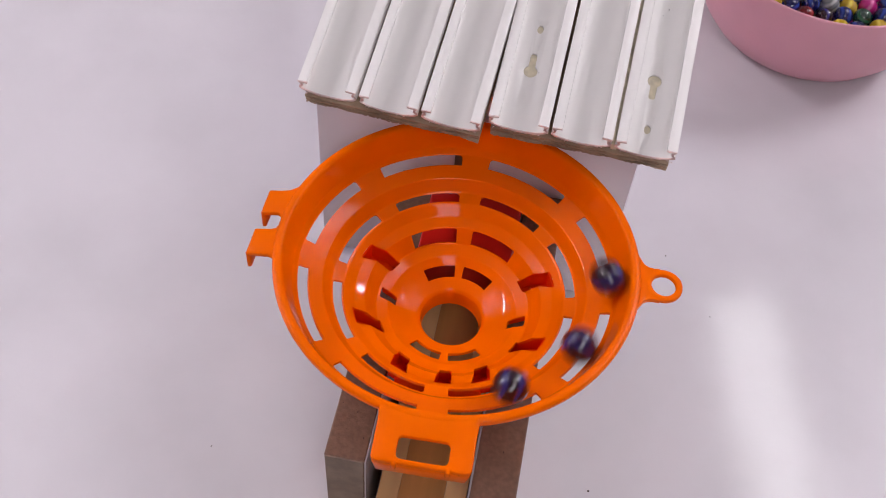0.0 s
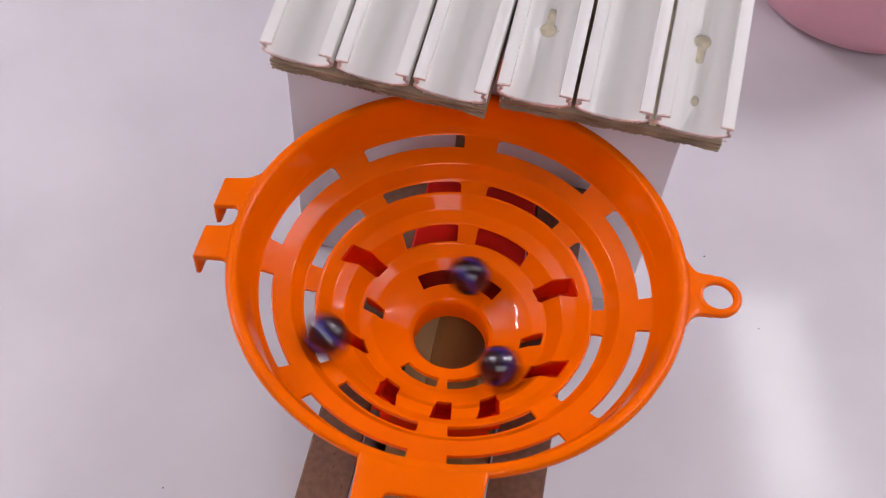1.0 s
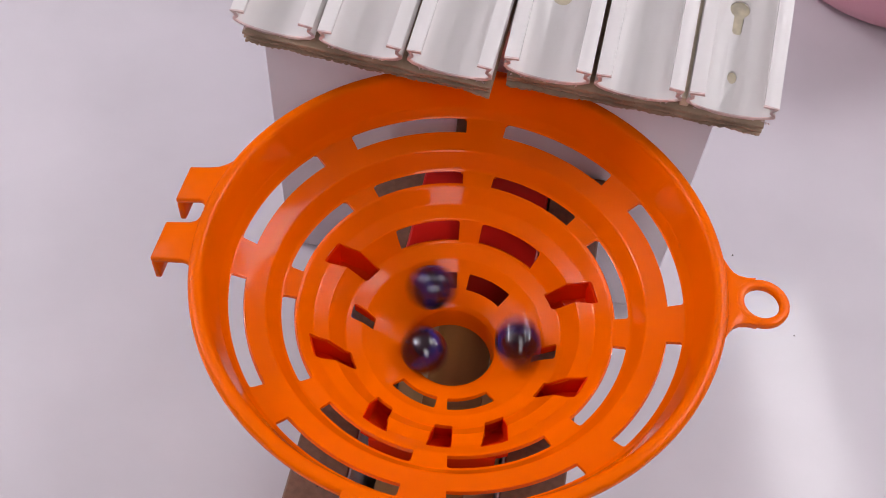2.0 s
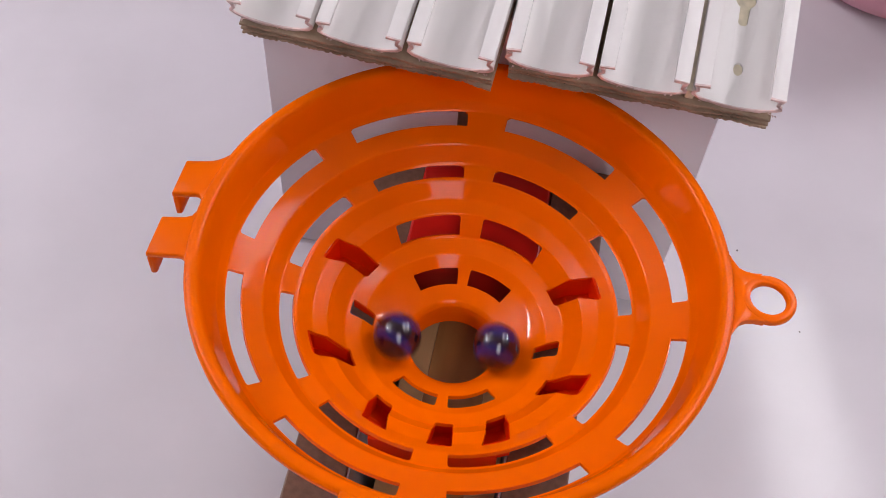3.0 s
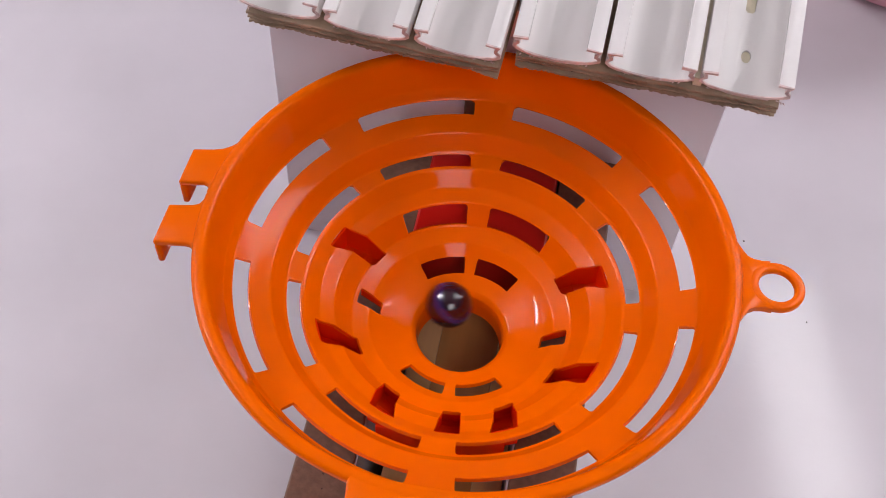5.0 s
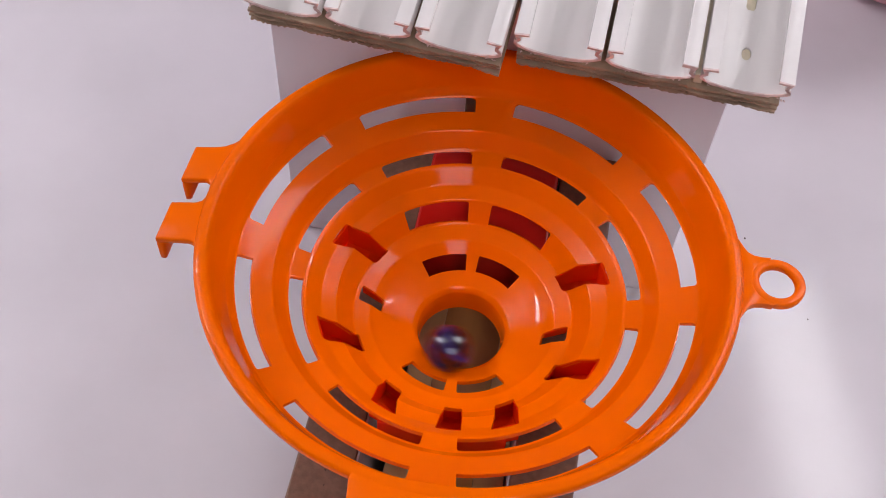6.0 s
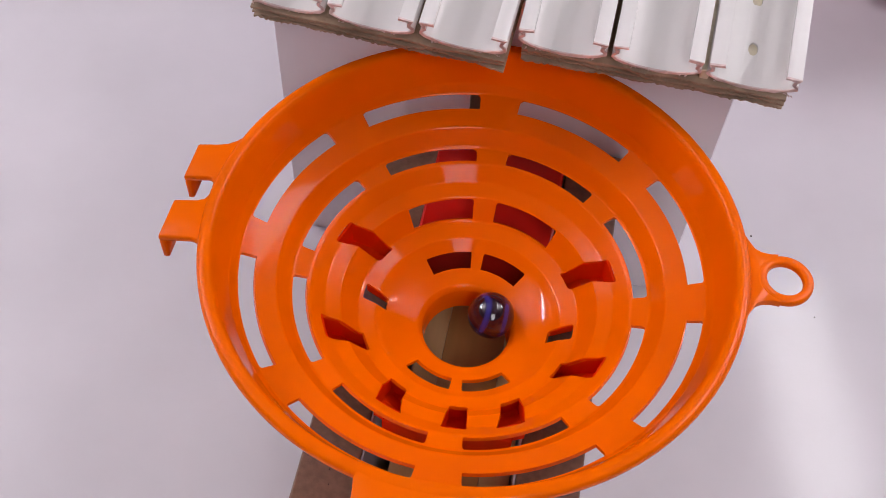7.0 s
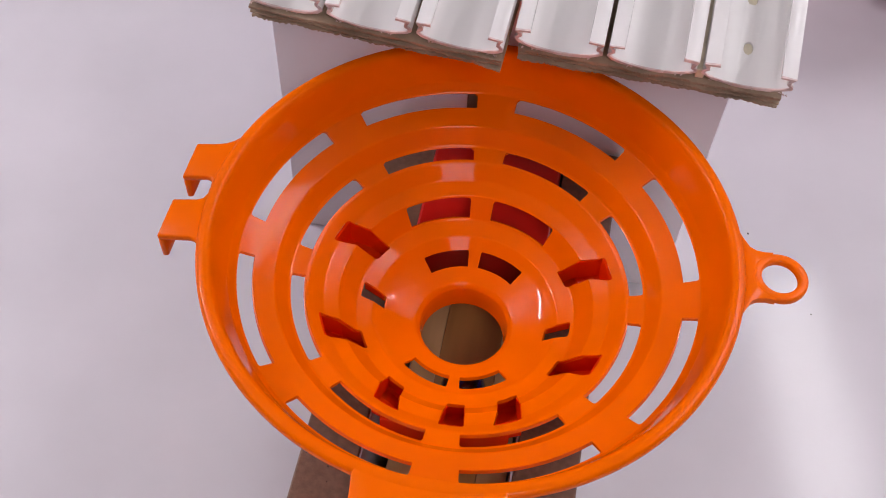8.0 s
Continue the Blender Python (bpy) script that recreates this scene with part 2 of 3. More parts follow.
def round_corner(bm, corner, along, across, radius=0.00105, steps=4):
    """Fill the corner of a slot with a small fan, so that the slot ends in a rounded corner."""
    ends = []
    for far in (along, across):
        edge = bm.edges.get((corner, far))
        if edge is None or len(edge.link_faces) != 1:
            return
        ends.append(bmesh.utils.edge_split(edge, corner, min(0.8, radius / edge.calc_length()))[1])
    a, b, v = ends[0].co.copy(), ends[1].co.copy(), corner.co
    arc = [ends[0]]
    for k in range(1, steps):
        t = k / steps
        arc.append(bm.verts.new(a * (1 - t) ** 2 + v * 2 * t * (1 - t) + b * t * t))
    arc.append(ends[1])
    for p, q in zip(arc, arc[1:]):
        bm.faces.new((corner, p, q))


def funnel_bowl(parent):
    keep = {i for i, row in enumerate(PROFILE) if row[2]}
    rows = filleted([r[:2] for r in PROFILE], keep)
    mark = {}
    for r, z, tag in PROFILE:
        if tag:
            mark[tag] = min(range(len(rows)), key=lambda i: abs(rows[i][0] - r) + abs(rows[i][1] - z))
    wide = [(c - 16.9, c + 16.9) for c in (22.5, 67.5, 112.5, 157.5, 202.5, 247.5, 292.5, 337.5)]
    top = [(5.6, 38.3), (321.7, 354.4)]
    notch = [(c - notch_half(c), c + notch_half(c)) for c, _ in NOTCHES]
    ring4 = [(4.6, 39.4), (320.6, 355.4), (140.6, 175.6), (184.4, 219.4)]
    side4 = [(c - 4.8, c + 4.8) for c, _ in SIDE_NOTCHES]
    holes = [("1o", "1i", wide), ("2o", "2i", wide), ("3o", "3i", top), ("3n", "4n", notch), ("4o", "4i", ring4), ("4n", "4o", side4)]
    ends = {round(v % 360, 2) for _, _, spans in holes for span in spans for v in span}
    angles = sorted({round(a * 1.5, 2) for a in range(240) if min(abs(a * 1.5 - v) for v in ends) > 0.7} | ends)
    bm = bmesh.new()
    grid = [[bm.verts.new(Vector((r * U * math.cos(radians(slanted(a, r))), r * U * math.sin(radians(slanted(a, r))), z * U))) for a in angles] for r, z in rows]
    n = len(angles)
    for i in range(len(rows) - 1):
        spans = [s for a, b, ss in holes if mark[a] <= i < mark[b] for s in ss]
        for j in range(n):
            mid = (angles[j] + (angles[(j + 1) % n] if j + 1 < n else 360)) / 2
            if any(a < mid < b for a, b in spans):
                continue
            bm.faces.new((grid[i][j], grid[i][(j + 1) % n], grid[i + 1][(j + 1) % n], grid[i + 1][j]))
    for a, b, spans in holes:
        for lo, hi in spans:
            for i, into in ((mark[a], 1), (mark[b], -1)):
                for angle, side in ((lo, 1), (hi, -1)):
                    j = angles.index(round(angle % 360, 2))
                    round_corner(bm, grid[i][j], grid[i + into][j], grid[i][(j + side) % n])
    bmesh.ops.delete(bm, geom=[v for v in bm.verts if not v.link_faces], context="VERTS")
    ob = part("stepped_bowl", bm, ORANGE, parent, smooth=True)
    up = sum(p.normal.z for p in ob.data.polygons)
    sol = ob.modifiers.new("wall_thickness", "SOLIDIFY")
    sol.thickness, sol.offset = 0.0014, (-1.0 if up > 0 else 1.0)
    sol.use_even_offset = False
    smooth_by_angle(ob, 0.0006, 2, 50)
    ob.modifiers.new("flat_shelves", "WEIGHTED_NORMAL").weight = 80
    return ob


def resample(points, n):
    pts = [Vector(p) for p in points]
    lengths = [(pts[(i + 1) % len(pts)] - pts[i]).length for i in range(len(pts))]
    total, out, i, run = sum(lengths), [], 0, 0.0
    for k in range(n):
        goal = total * k / n
        while run + lengths[i] < goal:
            run += lengths[i]
            i += 1
        out.append(pts[i].lerp(pts[(i + 1) % len(pts)], (goal - run) / lengths[i]))
    return out


def plate_with_hole(bm, outer, inner, lo, hi, m):
    """A flat plate between two heights, with one hole; both outlines have as many points and start side by side."""
    n = len(outer)
    v = {(k, h): [bm.verts.new(m @ Vector((p[0] * U, p[1] * U, h * U))) for p in ring] for k, ring in (("o", outer), ("i", inner)) for h in (lo, hi)}
    for i in range(n):
        j = (i + 1) % n
        bm.faces.new((v["o", hi][i], v["o", hi][j], v["i", hi][j], v["i", hi][i]))
        bm.faces.new((v["o", lo][i], v["o", lo][j], v["i", lo][j], v["i", lo][i]))
        bm.faces.new((v["o", lo][i], v["o", lo][j], v["o", hi][j], v["o", hi][i]))
        bm.faces.new((v["i", lo][i], v["i", lo][j], v["i", hi][j], v["i", hi][i]))
    return bm


def rounded_rect(a0, a1, b0, b1, r, n=6):
    out = []
    for ca, cb, s in ((a1 - r, b1 - r, 0), (a0 + r, b1 - r, 90), (a0 + r, b0 + r, 180), (a1 - r, b0 + r, 270)):
        out += [(ca + r * math.cos(radians(s + 90 * k / n)), cb + r * math.sin(radians(s + 90 * k / n))) for k in range(n + 1)]
    return out


def hanging_loop(parent):
    ca, outer_r, inner_r, n = 1.286, 0.117, 0.075, 64
    ring = [(math.cos(2 * math.pi * k / n), math.sin(2 * math.pi * k / n)) for k in range(n)]
    m = pose(0, 0, 0, 0, 0, -8.5 - AXIS)
    bm = plate_with_hole(bmesh.new(), [(ca + outer_r * x, outer_r * y) for x, y in ring], [(ca + inner_r * x, inner_r * y) for x, y in ring], 0.168, 0.206, m)
    ob = part("hanging_loop", bm, ORANGE, parent, smooth=True)
    smooth_by_angle(ob, 0.0009, 3, 40)
    half = [(1.262, 0.118), (1.225, 0.115), (1.190, 0.120), (1.165, 0.134), (1.146, 0.162), (1.112, 0.222), (1.070, 0.230), (1.085, 0.100)]
    edge = half + [(1.085, 0.0)] + [(a, -b) for a, b in reversed(half)]
    arc = [(ca - 0.092 * math.cos(radians(t)), -0.092 * math.sin(radians(t))) for t in range(66, -67, -12)]
    bm = bmesh.new()
    lo = [[bm.verts.new(m @ Vector((a * U, b * U, h * U))) for a, b in edge] for h in (0.1695, 0.2045)]
    inner = [[bm.verts.new(m @ Vector((a * U, -b * U, h * U))) for a, b in resample_open(arc, len(edge))] for h in (0.1695, 0.2045)]
    for k in range(len(edge) - 1):
        for h in (0, 1):
            bm.faces.new((lo[h][k], lo[h][k + 1], inner[h][k + 1], inner[h][k]))
        bm.faces.new((lo[0][k], lo[0][k + 1], lo[1][k + 1], lo[1][k]))
    neck = part("loop_neck", bm, ORANGE, ob, smooth=True)
    smooth_by_angle(neck, 0.0007, 2, 40)
    return ob


def resample_open(points, n):
    pts = [Vector(p) for p in points]
    run = [0.0]
    for a, b in zip(pts, pts[1:]):
        run.append(run[-1] + (b - a).length)
    out, i = [], 0
    for k in range(n):
        goal = run[-1] * k / (n - 1)
        while i < len(pts) - 2 and run[i + 1] < goal:
            i += 1
        out.append(tuple(pts[i].lerp(pts[i + 1], min(1.0, (goal - run[i]) / (run[i + 1] - run[i])))))
    return out


def clip_hook(parent, corners, drop, tip):
    bm = bmesh.new()
    m = pose(0, 0, 0, 0, 0, -AXIS)
    pts = [(x * U, y * U) for x, y in corners]
    prism(bm, pts, 0.172 * U, 0.206 * U, m)
    (ax, ay), (bx, by) = pts[tip], pts[tip + 1]
    ix, iy = 0.028 * U, 0.0
    prism(bm, [(ax, ay), (bx, by), (bx + ix, by + iy), (ax + ix, ay + iy)], (0.173 - drop) * U, 0.173 * U, m)
    bmesh.ops.remove_doubles(bm, verts=bm.verts, dist=1e-5)
    ob = part("clip_hook", bm, ORANGE, parent, "square hook with a turned-down end", smooth=True)
    return smooth_by_angle(ob, 0.0007, 2, 40)


def front_bracket(parent):
    m = pose(0, 0, 0, 0, 0, 180)
    outer = resample(rounded_rect(1.08, 1.420, -0.283, 0.283, 0.03), 80)
    inner = resample(rounded_rect(1.252, 1.390, -0.147, 0.147, 0.03), 80)
    bm = plate_with_hole(bmesh.new(), outer, inner, 0.175, 0.212, m)
    for v in bm.verts:      # rises to the rim, and spreads where it joins it
        rise = max(0.0, 1.24 + v.co.x / U)
        v.co.z += rise * 0.06 * U
        v.co.y *= 1 + 0.5 * max(0.0, 1.185 + v.co.x / U) ** 1.5 * 2.5
    ob = part("front_bracket", bm, ORANGE, parent, "flat bracket with a rectangular slot", smooth=True)
    smooth_by_angle(ob, 0.0006, 2, 40)
    bm = prism(bmesh.new(), [(1.394, -0.283), (1.421, -0.272), (1.421, 0.272), (1.394, 0.283), (1.394, 0.283 - 0.02), (1.394, -0.283 + 0.02)], 0.045, 0.178)
    for v in bm.verts:
        v.co = m @ Vector((v.co.x * U - (0.178 - v.co.z) * 0.12 * U, v.co.y * U * (1 - (0.178 - v.co.z) * 0.5), v.co.z * U))
    skirt = part("bracket_skirt", bm, ORANGE, ob, "turned-down front edge", smooth=True)
    smooth_by_angle(skirt, 0.0008, 2, 40)
    for side in (-0.15, 0.15):
        bm = box(bmesh.new(), (1.404 * U, (side - 0.014) * U, 0.150 * U), (1.436 * U, (side + 0.014) * U, 0.214 * U), m, 0.0006)
        part("stud", bm, ORANGE, ob, smooth=True)
    return ob


def pocket(parent, centre, half, first, last, depth, closed):
    """A moulded pocket under a notch: two cheeks that follow the bowl's steps, two ends and, where it is closed, a floor."""
    bm = bmesh.new()
    tags = [row[2] for row in PROFILE]
    rows = [row[:2] for row in PROFILE[tags.index(first):tags.index(last) + 1]]
    sides = []
    for s in (-1, 1):
        top, low = [], []
        for r, z in rows:
            a = radians(slanted(centre + s * half, r) + s * 0.45)
            x, y = r * math.cos(a), r * math.sin(a)
            top.append(bm.verts.new(Vector((x, y, z - 0.010)) * U))
            low.append(bm.verts.new(Vector((x, y, max(z - depth, -0.474))) * U))
        sides.append((top, low))
    n = len(rows)
    for top, low in sides:
        for k in range(n - 1):
            bm.faces.new((top[k], top[k + 1], low[k + 1], low[k]))
    (ta, la), (tb, lb) = sides
    if closed:
        for k in (0, n - 1):
            bm.faces.new((ta[k], tb[k], lb[k], la[k]))
        for k in range(n - 1):
            bm.faces.new((la[k], la[k + 1], lb[k + 1], lb[k]))
    # thin walls in the orange that carries shade in its colour
    ob = part("notch_pocket", bm, ORANGE_SHADED, parent)
    sol = ob.modifiers.new("wall_thickness", "SOLIDIFY")
    sol.thickness, sol.offset = 0.0010, 0.0
    return ob


funnel = thing("funnel_strainer", "glossy orange plastic stepped funnel with curved slots", "funnel")
funnel.matrix_world = turned(AXIS)
funnel_bowl(funnel)
hanging_loop(funnel)
clip_hook(funnel, [(-0.945, 0.590), (-0.985, 0.563), (-1.030, 0.530), (-1.065, 0.514), (-1.110, 0.509), (-1.195, 0.510), (-1.240, 0.325), (-1.135, 0.325), (-1.118, 0.318),
                   (-1.110, 0.300), (-1.115, 0.270), (-1.060, 0.270), (-1.000, 0.420)], 0.12, 5)
clip_hook(funnel, [(-1.060, 0.269), (-1.116, 0.269), (-1.122, 0.235), (-1.138, 0.212), (-1.162, 0.204), (-1.265, 0.205), (-1.310, 0.012), (-1.175, 0.004), (-1.152, -0.004),
                   (-1.141, -0.026), (-1.138, -0.060), (-1.090, -0.060), (-1.075, 0.100)], 0.12, 5)
front_bracket(funnel)
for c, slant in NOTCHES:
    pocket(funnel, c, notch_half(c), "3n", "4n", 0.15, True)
# wall in the same shade-coloured orange as the pockets
boxed("notch_wall", (-0.682 * U, -0.272 * U, -0.46 * U), (-0.664 * U, 0.272 * U, -0.213 * U), ORANGE_SHADED, funnel, "straight wall under the front notches", bevel=0.0004)
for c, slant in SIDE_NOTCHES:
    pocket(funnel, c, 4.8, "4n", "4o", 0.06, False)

# ---- marble track under the funnel ----
TRACK = Matrix.Translation(at(0, 0, -TABLE)) @ pose(0, 0, 0, 0, 0, -12.2)   # y runs along the track
TOP = (-0.49 + TABLE) * U
DECK = (-0.893 + TABLE) * U


def rail_board(y_front, inner, outer, label):
    rail = thing("rail_board", label, "board")
    rail.matrix_world = TRACK
    s = 1 if outer > inner else -1
    a, b = sorted((inner * U + s * 0.0007, outer * U))
    body = boxed("board", (a, y_front * U, 0), (b, 1.17 * U, TOP), HARDBOARD, rail, bevel=0.0006)
    boxed("cut_end", (a + 0.0006, y_front * U - 0.0006, 0.0006), (b - 0.0006, y_front * U + 0.0004, TOP - 0.0006), HARDBOARD_END, body, "greyish sawn end grain")
    a, b = sorted((inner * U, inner * U + s * 0.0006))
    boxed("liner", (a, y_front * U - 0.0004, 0), (b, 0.28 * U, TOP - 0.0006), MELAMINE, rail, "thin white melamine face")
    return rail


rail_board(-1.150, -0.318, -0.582, "brown hardboard rail with a sawn front end on the table")
rail_board(-3.6, 0.335, 0.625, "long brown hardboard rail on the table")

deck = thing("track_deck", "glued pine strips forming the floor of the marble track", "wooden deck")
deck.matrix_world = TRACK
for a, b, mat in ((-0.240, -0.111, PINE_LIGHT), (-0.109, 0.184, PINE), (0.186, 0.325, PINE_LIGHT)):
    boxed("pine_strip", (a * U, -3.8 * U, 0), (b * U, 1.16 * U, DECK), mat, deck, bevel=0.00012)

stop = thing("red_block", "red plastic block closing the back of the track", "toy block")
stop.matrix_world = TRACK
boxed("block", (-0.333 * U, 0.47 * U, DECK), (0.333 * U, 1.14 * U, (-0.478 + TABLE) * U), RED, stop, bevel=0.001)

# ---- white box and ramp behind the funnel ----
PANEL = Matrix.Translation(at(-0.948, 1.443, -TABLE)) @ pose(0, 0, 0, 0, 0, -12.6)
carton = thing("white_box", "plain white cardboard box holding up the ramp", "box")
carton.matrix_world = PANEL
BW, BD, BH, BT = 2.297 * U, 2.4 * U, (0.43 + TABLE) * U, 0.002
boxed("front_panel", (0, 0, 0), (BW, BT, BH), PAPER, carton, bevel=0.0006)
boxed("back_panel", (0, BD - BT, 0), (BW, BD, BH), PAPER, carton, bevel=0.0006)
boxed("side_panel", (0, BT, 0), (BT, BD - BT, BH), PAPER, carton)
boxed("side_panel", (BW - BT, BT, 0), (BW, BD - BT, BH), PAPER, carton)
boxed("lid_flap", (BT, BT, BH - BT), (BW / 2 - 0.0005, BD - BT, BH - 0.0002), PAPER, carton)
boxed("lid_flap", (BW / 2 + 0.0005, BT, BH - BT), (BW - BT, BD - BT, BH - 0.0002), PAPER, carton)
post = thing("wooden_post", "thin dark wooden stick against the white box", "wooden stick")
post.matrix_world = PANEL
boxed("stick", (1.026 * U, -0.05 * U, 0), (1.10 * U, -0.003 * U, (0.42 + TABLE) * U), DARK_WOOD, post, bevel=0.0005)

CHANNEL_HALF = [(0.0, 0.0), (0.05, 0.003), (0.10, 0.011), (0.140, 0.022), (0.170, 0.036), (0.189, 0.054), (0.186, 0.068), (0.172, 0.083), (0.174, 0.100), (0.191, 0.122), (0.128, 0.130)]


def channel_outline():
    """Closed cross-section of a snap-fit cable channel, 1.2 mm thick."""
    line = [(-a, b) for a, b in reversed(CHANNEL_HALF)] + CHANNEL_HALF[1:]
    t = 0.016
    left, right = [], []
    for i, (a, b) in enumerate(line):
        p, q = Vector(line[max(0, i - 1)]), Vector(line[min(len(line) - 1, i + 1)])
        d = (q - p).normalized()
        left.append((a - d.y * t * 0.5, b + d.x * t * 0.5 + t * 0.5))
        right.append((a + d.y * t * 0.5, b - d.x * t * 0.5 + t * 0.5))
    return left, right


def cable_channel(m, x, start, length, holes, label):
    ch = thing("cable_channel", label, "cable channel", group="channels of the ramp")
    ch.matrix_world = m @ Matrix.Translation((x * U, start * U, 0))
    left, right = channel_outline()
    n = len(left)
    bm = bmesh.new()
    ys = [0.0, 0.004] + [length * k / 14 for k in range(1, 15)]
    rings = [[bm.verts.new((a * U, y * U, b * U)) for a, b in left + right[::-1]] for y in ys]
    for r0, r1 in zip(rings, rings[1:]):
        for i in range(2 * n):
            j = (i + 1) % (2 * n)
            bm.faces.new((r0[i], r0[j], r1[j], r1[i]))
    for i in range(n - 1):
        bm.faces.new((rings[-1][i], rings[-1][i + 1], rings[-1][2 * n - 2 - i], rings[-1][2 * n - 1 - i]))
    body = part("channel_body", bm, PVC, ch, smooth=True)
    if holes:
        punch(ch, body, holes)
    smooth_by_angle(body, 0.00025, 2, 40)
    # sawn end: slightly uneven, pinkish
    bm = bmesh.new()
    rng = random.Random(int(x * 1000) + 7)
    lift = [rng.uniform(0.004, 0.010) for _ in range(2 * n)]
    a_ring = [bm.verts.new((a * U, -lift[i] * U, b * U)) for i, (a, b) in enumerate(left + right[::-1])]
    b_ring = [bm.verts.new((a * U, -0.0005 * U, b * U)) for a, b in left + right[::-1]]
    for i in range(2 * n):
        j = (i + 1) % (2 * n)
        bm.faces.new((a_ring[i], a_ring[j], b_ring[j], b_ring[i]))
    for i in range(n - 1):
        bm.faces.new((a_ring[i], a_ring[i + 1], a_ring[2 * n - 2 - i], a_ring[2 * n - 1 - i]))
    for _ in range(9):
        bx, bl = rng.uniform(-0.185, 0.185), rng.uniform(0.006, 0.020)
        foot = Vector((bx, -0.006, rng.uniform(0.004, 0.018)))
        tip = foot + Vector((rng.uniform(-0.012, 0.012), -bl * 0.6, rng.uniform(-0.004, 0.014)))
        quad = [foot + Vector((-0.006, 0, 0)), foot + Vector((0.006, 0, 0)), foot + Vector((0, 0.002, 0.006)), tip]
        vs = [bm.verts.new(v * U) for v in quad]
        for f in ((0, 1, 3), (1, 2, 3), (2, 0, 3), (0, 2, 1)):
            bm.faces.new([vs[i] for i in f])
    part("cut_end", bm, PVC_CUT, ch, "rough pinkish sawn end")
    for kind, hx, hy, flip in holes:
        keyhole(ch, kind, hx, hy, flip)
    return ch


HOLE_FLOOR = material("hole_floor", (0.66, 0.59, 0.44), 0.6, spread=0.1, scale=200)


def hole_outline(kind, hx, hy, flip):
    if kind == "key":
        big = [(0.046 * math.cos(radians(a)), 0.046 * math.sin(radians(a))) for a in range(118, 423, 12)]
        pts = big + [(0.021, 0.125), (0.012, 0.138), (-0.012, 0.138), (-0.021, 0.125)]
    else:
        pts = [(0.021 * math.cos(radians(a)), 0.032 * math.sin(radians(a))) for a in range(0, 360, 15)]
    return [((hx + x) * U, (hy + (-y if flip else y)) * U) for x, y in pts]


def punch(channel, body, holes):
    """Cut the screw holes through the channel's floor."""
    for hole in holes:
        cutter = part("cutter", prism(bmesh.new(), hole_outline(*hole), -0.02 * U, 0.05 * U), PVC, channel)
        mod = body.modifiers.new("punched", "BOOLEAN")
        mod.operation, mod.object, mod.solver = "DIFFERENCE", cutter, "EXACT"
        graph = bpy.context.evaluated_depsgraph_get()
        graph.update()
        body.data = bpy.data.meshes.new_from_object(body.evaluated_get(graph))
        body.modifiers.clear()
        bpy.data.objects.remove(cutter)


def keyhole(parent, kind, hx, hy, flip):
    """What shows through a screw hole: dried glue on the cardboard under the channel."""
    bm = prism(bmesh.new(), hole_outline(kind, hx, hy, flip), 0.0004 * U, 0.004 * U)
    part("screw_hole", bm, HOLE_FLOOR, parent, "keyhole-shaped opening showing beige glue" if kind == "key" else "small oval screw hole")


def cardboard_sheet(m, width, length, seed, label):
    """Corrugated sheet: two liners and a wavy core, with a torn front edge."""
    sheet = thing("cardboard_sheet", label, "cardboard")
    sheet.matrix_world = m
    rng = random.Random(seed)
    steps = 150
    inset = 0.03

    def edge(k, amount, layer):
        wide = noise.noise(Vector((k * 0.05, seed, layer * 7.3)))
        fine = noise.noise(Vector((k * 0.6, seed + 9, layer * 3.1)))
        return -0.010 + amount * (0.8 * wide + 0.35 * fine + 0.12 * rng.uniform(-1, 1))

    layers = ((-0.016, 0.0, 0.012), (-0.047, -0.036, 0.016), (-0.084, -0.071, 0.020))
    for n, (h0, h1, amount) in enumerate(layers):
        bm = bmesh.new()
        front = [(inset + (width - inset) * k / steps, edge(k, amount, n)) for k in range(steps + 1)]
        rings = []
        for h in (h0, h1):
            rings.append([bm.verts.new((x * U, y * U, (h + 0.004 * noise.noise(Vector((x * 9, seed, n)))) * U)) for x, y in front + [(width, length), (inset, length)]])
        m = len(rings[0])
        for i in range(m):
            j = (i + 1) % m
            bm.faces.new((rings[0][i], rings[0][j], rings[1][j], rings[1][i]))
        bm.faces.new(rings[0])
        bm.faces.new(rings[1])
        part("liner", bm, CARD, sheet)
    for n, (h0, h1) in enumerate(((-0.036, -0.016), (-0.071, -0.047))):
        bm = bmesh.new()
        count = 420
        rows = []
        for side in (0, 1):
            rows.append([bm.verts.new(((inset + 0.004 + (width - inset - 0.008) * k / count) * U,
                                       (0.010 + 0.012 * noise.noise(Vector((k * 0.07, seed, n + 20))) if side == 0 else length) * U,
                                       ((h0 + h1) / 2 + (h1 - h0) * 0.46 * math.sin(k * 0.52 + n)) * U)) for k in range(count + 1)])
        for k in range(count):
            bm.faces.new((rows[0][k], rows[0][k + 1], rows[1][k + 1], rows[1][k]))
        part("fluted_core", bm, CARD_SHADED, sheet, smooth=True)
        # dark filler added behind the flutes, in place of the shade in the hollows
        boxed("core_shade_fill", ((inset + 0.01) * U, 0.045 * U, h0 * U), ((width - 0.01) * U, length * U * 0.99, h1 * U), CARD_SHADED, sheet)
    return sheet


SLOPE = 14.0
FLOOR_Z = 0.461      # height of the channels' underside at the ramp's lower end
PITCH = 0.414
PITCH_RIGHT = 0.411
LENGTH = 6.0
LEFT_RAMP = Matrix.Translation(at(-1.014, 1.120, FLOOR_Z)) @ pose(0, 0, 0, 0, 0, -16.3) @ pose(0, 0, 0, SLOPE)
